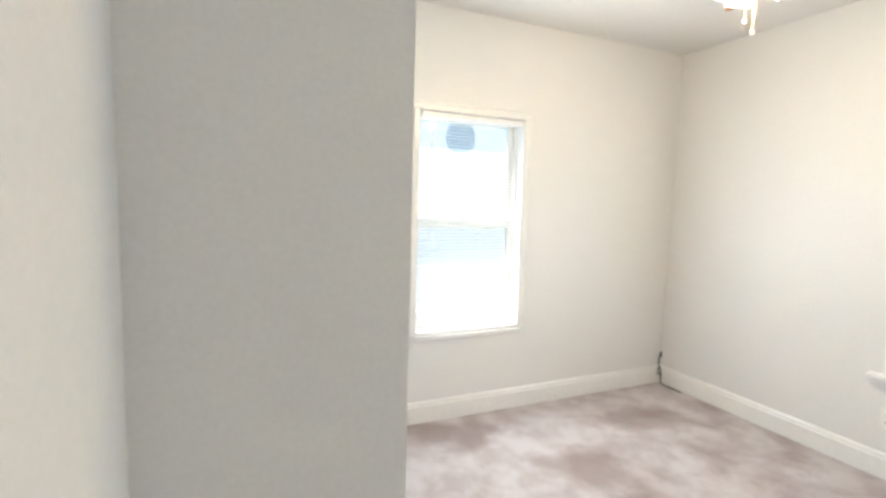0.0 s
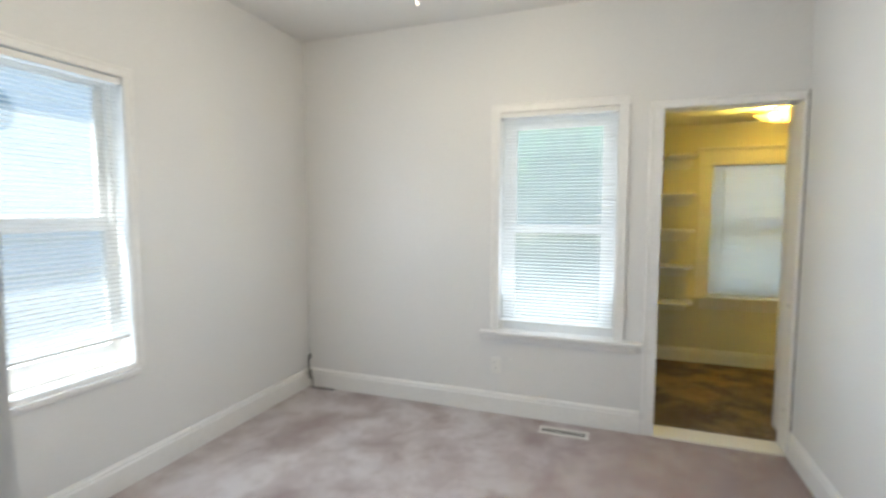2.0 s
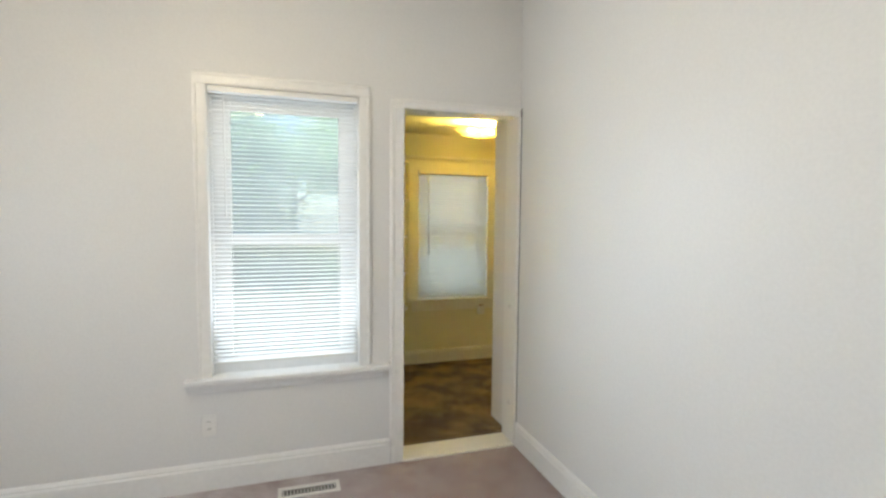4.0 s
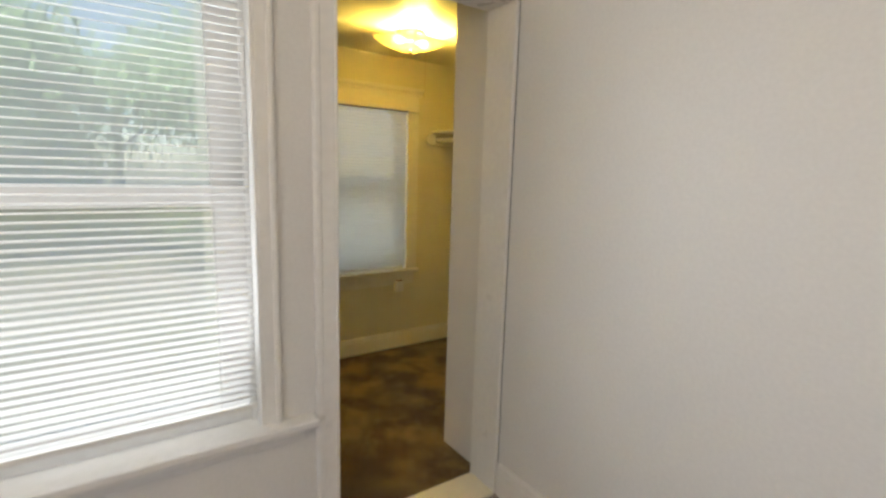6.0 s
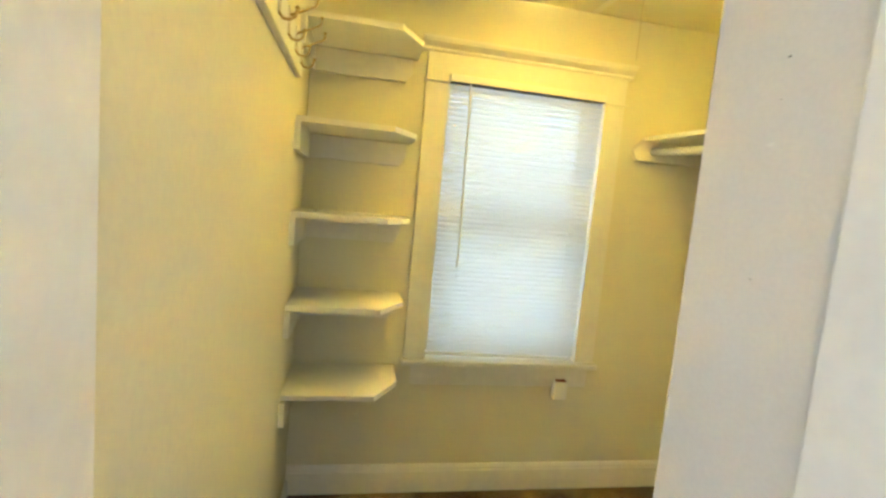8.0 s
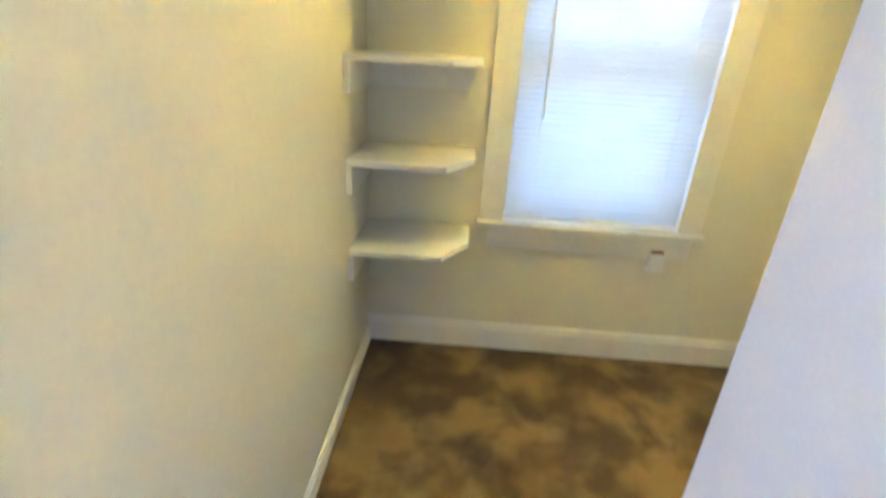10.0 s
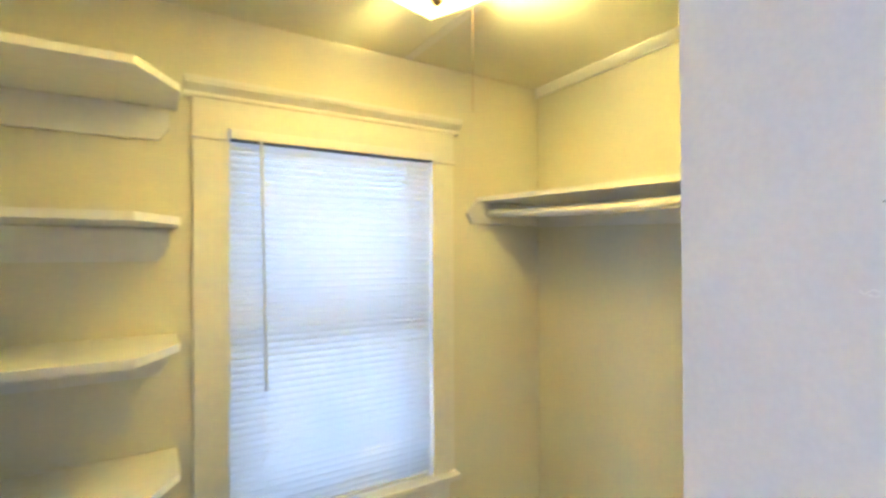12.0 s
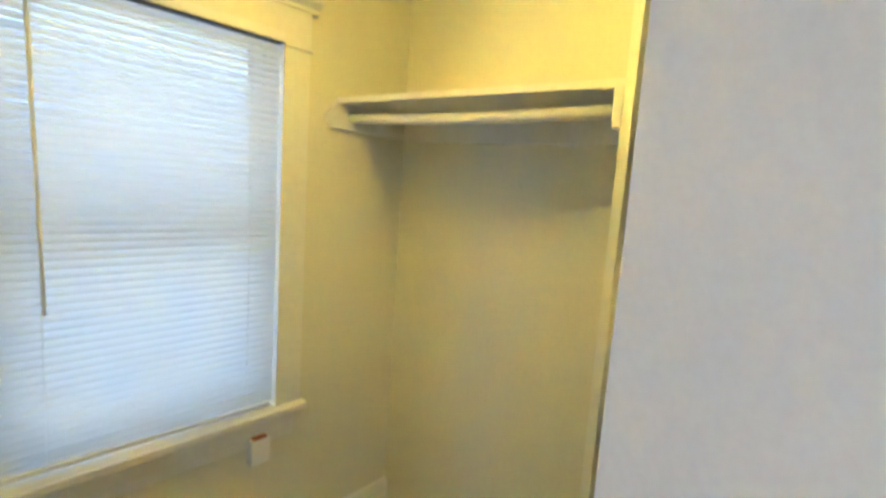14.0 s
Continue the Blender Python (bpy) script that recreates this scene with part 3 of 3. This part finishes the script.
# ---- corner shelves ----
def corner_shelf(z):
    top = thing("corner_shelf", "cream painted corner shelf board with a clipped corner", "shelf", "corner shelves in the closet", (CX0, CY1, z))
    part("board", prism([(0, 0), (0.430, 0), (0.430, -0.19), (0.335, -0.345), (0, -0.345)], "z", -0.02, 0.0), CTRIM, top)
    part("back_cleat", prism([(0.001, -0.022), (0.41, -0.022), (0.41, -0.075), (0.385, -0.115), (0.001, -0.115)], "y", -0.019, 0.0), CTRIM, top)
    part("side_cleat", prism([(-0.02, -0.022), (-0.36, -0.022), (-0.36, -0.114), (-0.335, -0.120), (-0.02, -0.120)], "x", 0.0, 0.019), CTRIM, top)


for z in (0.598, 0.926, 1.257, 1.582, 1.926):
    corner_shelf(z)


# ---- closet shelf and rod ----
shelf = thing("closet_shelf", "cream painted long closet shelf on cleats with a hanging rod", "shelf")
part("board", prism([(0.763, 1.660), (CY1, 1.694), (CY1, 1.712), (0.763, 1.678)], "x", 0.778, CX1), CTRIM, shelf)
part("end_cleat", prism([(CX1, 1.693), (0.768, 1.693), (0.724, 1.645), (0.748, 1.603), (CX1, 1.603)], "y", CY1 - 0.02, CY1), CTRIM, shelf)
part("end_cleat", boxes((0.762, CX1, 0.762, 0.784, 1.572, 1.659), bevel=0.002), CTRIM, shelf)
part("back_cleat", prism([(0.785, 1.570), (CY1 - 0.021, 1.597), (CY1 - 0.021, 1.692), (0.785, 1.659)], "x", CX1 - 0.019, CX1), CTRIM, shelf)
part("rod", tube([(0.83, 0.782 + 1.0 * k / 8, 1.620 + 0.0035 * k - 0.010 * math.sin(math.pi * k / 8)) for k in range(9)], 0.017, 14), CTRIM, shelf, "white painted wooden hanging rod", smooth=True)

# ---- hook rail ----
rail = thing("hook_rail", "cream painted hook rail with brass double coat hooks", "coat rack")
part("board", boxes((CX0, CX0 + 0.02, 0.30, 1.40, 1.690, 1.79), bevel=0.004), CTRIM, rail)


def coat_hook(y):
    z, x = 1.757, CX0 + 0.021
    hook = part("coat_hook", tube([(x, y, z + 0.022), (x + 0.001, y, z - 0.034), (x + 0.010, y, z - 0.046), (x + 0.024, y, z - 0.047), (x + 0.036, y, z - 0.040), (x + 0.040, y, z - 0.022)], 0.0034, 8), BRONZE, rail,
                "brass wire double coat hook", smooth=True)
    part("upper_arm", tube([(x, y, z + 0.010), (x + 0.030, y, z + 0.024), (x + 0.062, y, z + 0.040), (x + 0.068, y, z + 0.048), (x + 0.068, y, z + 0.060)], 0.0034, 8), BRONZE, hook, smooth=True)
    for q in ((x + 0.068, y, z + 0.062), (x + 0.040, y, z - 0.020)):
        bm = bmesh.new()
        bmesh.ops.create_icosphere(bm, subdivisions=2, radius=0.0052, matrix=Matrix.Translation(q))
        part("knob", bm, BRONZE, hook, smooth=True)
    part("back_plate", boxes((CX0 + 0.0195, CX0 + 0.0235, y - 0.008, y + 0.008, z - 0.034, z + 0.032), bevel=0.0015), CTRIM, hook, "cream painted back plate")


for y in (0.50, 0.635, 0.771, 0.908, 1.058, 1.20, 1.332):
    coat_hook(y)


# ---- small fittings ----
def outlet(name, label, m):
    top = thing(name, label, "outlet")
    part("cover_plate", boxes((-0.035, 0.035, -0.006, 0.0, -0.057, 0.057), bevel=0.003), PLASTIC, top)
    for z in (-0.02, 0.02):
        face = part("socket", boxes((-0.017, 0.017, -0.0085, -0.005, z - 0.014, z + 0.014), bevel=0.002), PLASTIC, top)
        for x in (-0.006, 0.006):
            part("slot", boxes((x - 0.0012, x + 0.0012, -0.0089, -0.0084, z - 0.003, z + 0.006)), BLACK, face)
    part("screw", lathe([(0, 0), (0.003, 0), (0.0025, 0.0012), (0, 0.0012)], 10, m=Matrix.Translation((0, -0.006, 0)) @ Matrix.Rotation(radians(90), 4, "X")), STEEL, top)
    top.matrix_world = m


outlet("wall_outlet", "white duplex outlet low on the bedroom wall", pose(-1.725, FAR0, 0.34))

reg = thing("floor_register", "white enamelled steel floor register set in the carpet", "vent", place=(-1.235, -0.145, 0))
part("well", boxes((-0.135, 0.135, -0.03, 0.03, 0.0005, 0.002)), DARK, reg)
part("rim", boxes((-0.155, 0.155, -0.052, -0.030, 0.001, 0.008), (-0.155, 0.155, 0.030, 0.052, 0.001, 0.008), (-0.155, -0.135, -0.03, 0.03, 0.001, 0.008), (0.135, 0.155, -0.03, 0.03, 0.001, 0.008), bevel=0.002), STEEL, reg)
for k in range(16):
    part("louver", boxes((-0.129 + 0.017 * k, -0.1245 + 0.017 * k, -0.03, 0.03, 0.002, 0.007)), STEEL, reg)

jack = thing("phone_jack", "small beige surface jack under the closet window sill", "jack", place=(0.500, CY1, 0.512))
part("box", boxes((-0.032, 0.032, -0.045, -0.0005, -0.05, 0.035), bevel=0.004), PLASTIC, jack)
part("lug", boxes((-0.024, 0.024, -0.04, -0.012, 0.035, 0.041), bevel=0.001), material("red_brown_plastic", (0.25, 0.07, 0.04), 0.5), jack, "red-brown terminal strip")

cable = thing("loose_cable", "loose black cable coiled in the room corner", "cable", place=(-3.27, -0.02, 0.0))
pts = [(0.005, 0.01, 0.23), (0.012, 0.0, 0.20), (0.02, -0.01, 0.17), (0.05, -0.02, 0.13), (0.055, -0.03, 0.09), (0.03, -0.02, 0.08), (0.02, -0.012, 0.12), (0.035, -0.02, 0.15),
       (0.065, -0.03, 0.10), (0.07, -0.03, 0.05), (0.06, -0.02, 0.012), (0.11, -0.012, 0.005), (0.18, -0.006, 0.005), (0.26, -0.01, 0.005)]
part("lead", tube(pts, 0.0048, 8), BLACK, cable, smooth=True)
part("plug", lathe([(0, 0), (0.009, 0.0), (0.009, 0.03), (0.005, 0.04), (0, 0.04)], 12, m=Matrix.Translation((0.02, 0.01, 0.23))), BLACK, cable)

DULL = material("dull_nail_steel", (0.42, 0.41, 0.39), 0.5, metal=0.3)
for y, z, r, mat in ((0.3185, 1.573, 0.0013, BLACK), (0.326, 1.270, 0.0012, DULL), (0.322, 1.518, 0.0007, DULL)):
    nail = thing("nail", "small dark nail in the panel wall", "nail", "nails in the panel wall", (0.054, y, z))
    part("head", lathe([(0, 0.004), (r, 0.003), (r, 0.001), (0.0006, 0.0), (0.0006, -0.003), (0, -0.003)], 10, m=Matrix.Rotation(radians(-90), 4, "Y")), mat, nail)
scrape_paint = material("bare_plaster", (0.84, 0.83, 0.80), 0.8)
for pts in ([(0.0536, 0.336, 1.459), (0.0534, 0.333, 1.457), (0.0534, 0.329, 1.460), (0.0536, 0.325, 1.459)], [(0.0536, 0.331, 1.4565), (0.0534, 0.328, 1.4555), (0.0536, 0.325, 1.4565)]):
    part("scrape", tube(pts, 0.0008, 5), scrape_paint, bpy.data.objects["wall_closet_stub"], "pale scrape in the paint")

# ---- outdoors ----
structure(part("ground", boxes((-400, 400, -400, 400, -0.75, -0.7)), GROUND), "dry sunlit lawn and bare earth", "ground")


def house_plain(name, label, x0, x1, y0, y1, eaves, ridge, along):
    top = thing(name, label, name)
    part("wall", boxes((x0, x1, y0, y1, -0.7, eaves)), SIDING, top)
    if along == "y":
        mid = (x0 + x1) / 2
        part("roof", prism([(x0 - 0.4, eaves), (mid, ridge), (x1 + 0.4, eaves), (x1 + 0.4, eaves - 0.15), (x0 - 0.4, eaves - 0.15)], "y", y0 - 0.3, y1 + 0.3), ROOF, top)
    else:
        mid = (y0 + y1) / 2
        part("roof", prism([(y0 - 0.4, eaves), (mid, ridge), (y1 + 0.4, eaves), (y1 + 0.4, eaves - 0.15), (y0 - 0.4, eaves - 0.15)], "x", x0 - 0.3, x1 + 0.3), ROOF, top)
    return top


house_plain("shed", "small pale shed with a grey shingled gable roof behind shrubs", -3.75, -1.75, 15.0, 19.0, 1.25, 2.15, "y")
near_house = thing("house", "white sided neighbouring house wall with a round gable vent", "house")
part("wall", boxes((-9.0, -7.05, -6.0, 6.0, -0.7, 4.2)), SIDING, near_house)
for k in range(24):
    z = -0.7 + 0.2 * k
    part("clapboard", prism([(-7.05, z), (-7.025, z), (-7.045, z + 0.2), (-7.05, z + 0.2)], "y", -6.0, 6.0), SIDING, near_house)
ringm = Matrix.Translation((-7.0, -0.16, 2.46)) @ Matrix.Rotation(radians(90), 4, "Y")
vent = part("gable_vent", lathe([(0.0, -0.03), (0.24, -0.03), (0.24, 0.03), (0.205, 0.03), (0.205, 0.0), (0.0, 0.0)], 32, m=ringm), VENTP, near_house, "round blue-grey louvred vent")
for k in range(7):
    z = -0.15 + 0.05 * k
    w = math.sqrt(0.2 ** 2 - z ** 2)
    part("louver", boxes((-7.0, -6.975, -0.16 - w, -0.16 + w, 2.46 + z - 0.012, 2.46 + z + 0.012)), VENTP, vent)


def tree(x, y, height, spread, seed, leaves=2600):
    rng = random.Random(seed)
    top = thing("tree", "leafy green garden tree in full sun", "tree", "garden trees", (x, y, -0.7))
    bm = tube([(0.06 * math.sin(2 * k), 0.05 * math.cos(3 * k), height * 0.62 * k / 5) for k in range(6)], 0.16, 10, taper=0.45)
    tips = []
    for k in range(11):
        z = height * rng.uniform(0.22, 0.6)
        a = rng.uniform(0, 6.28)
        d = Vector((math.cos(a), math.sin(a), rng.uniform(0.2, 0.9)))
        n = spread * rng.uniform(0.55, 1.0)
        p0 = Vector((0, 0, z))
        pts = [p0, p0 + d * n * 0.4 + Vector((0, 0, 0.1)), p0 + d * n * 0.75 + Vector((0, 0, 0.1)), p0 + d * n]
        tube(pts, 0.05, 6, bm, taper=0.25)
        tips += [pts[1], pts[2], pts[3], pts[3] + Vector((rng.uniform(-.5, .5), rng.uniform(-.5, .5), rng.uniform(-.2, .6)))]
    part("trunk", bm, BARK, top)
    verts, faces = [], []
    for k in range(leaves):
        c = rng.choice(tips)
        g = [rng.gauss(0, 0.34 * spread / 2) for _ in range(3)]
        p = c + Vector((g[0], g[1], g[2] * 0.8))
        s = rng.uniform(0.07, 0.15)
        q = Euler((rng.uniform(-1, 1), rng.uniform(-1, 1), rng.uniform(0, 6.28))).to_matrix()
        i = len(verts)
        verts += [p + q @ Vector(v) for v in ((-s, 0, 0), (0, -s * 0.45, s * 0.1), (s, 0, 0), (0, s * 0.45, s * 0.1))]
        faces.append((i, i + 1, i + 2, i + 3))
    me = bpy.data.meshes.new("crown")
    me.from_pydata([tuple(v) for v in verts], [], faces)
    me.materials.append(LEAF)
    crown = new("crown", me)
    crown.parent = top
    return top


for i, (x, y, h, s) in enumerate(((-5.2, 11.0, 6.5, 2.6), (-1.2, 13.0, 7.5, 2.8), (1.5, 9.0, 6.0, 2.3), (-9.5, 14.0, 8.0, 3.0), (-3.2, 25.0, 10.0, 4.0), (2.6, 16.0, 8.0, 3.2), (-12.0, 24.0, 10.0, 4.0), (5.0, 25.0, 10.0, 4.0))):
    tree(x, y, h, s, 10 + i, 9000)


def shrub(x, y, r, seed):
    rng = random.Random(seed)
    top = thing("shrub", "low green shrub on the lawn", "shrub", "shrubs in the garden", (x, y, -0.7))
    bm = bmesh.new()
    for k in range(7):
        a = rng.uniform(0, 6.28)
        tube([(0, 0, 0), (math.cos(a) * r * 0.3, math.sin(a) * r * 0.3, r * 0.6), (math.cos(a) * r * 0.6, math.sin(a) * r * 0.6, r)], 0.02, 5, bm, taper=0.4)
    part("stems", bm, BARK, top)
    verts, faces = [], []
    for k in range(1500):
        d = Vector((rng.gauss(0, 1), rng.gauss(0, 1), rng.gauss(0, 1))).normalized() * r * rng.uniform(0.5, 1.05)
        p = Vector((d.x, d.y, r * 0.75 + d.z * 0.75))
        s = rng.uniform(0.04, 0.08)
        q = Euler((rng.uniform(-1, 1), rng.uniform(-1, 1), rng.uniform(0, 6.28))).to_matrix()
        i = len(verts)
        verts += [p + q @ Vector(v) for v in ((-s, 0, 0), (0, -s * 0.5, 0), (s, 0, 0), (0, s * 0.5, 0))]
        faces.append((i, i + 1, i + 2, i + 3))
    me = bpy.data.meshes.new("foliage")
    me.from_pydata([tuple(v) for v in verts], [], faces)
    me.materials.append(LEAF)
    new("foliage", me).parent = top


for i, (x, y, r) in enumerate(((-4.6, 13.4, 0.9), (-3.3, 13.8, 0.8), (-2.1, 13.6, 1.0), (-0.8, 12.6, 0.8), (0.4, 11.2, 0.8))):
    shrub(x, y, r, 40 + i)
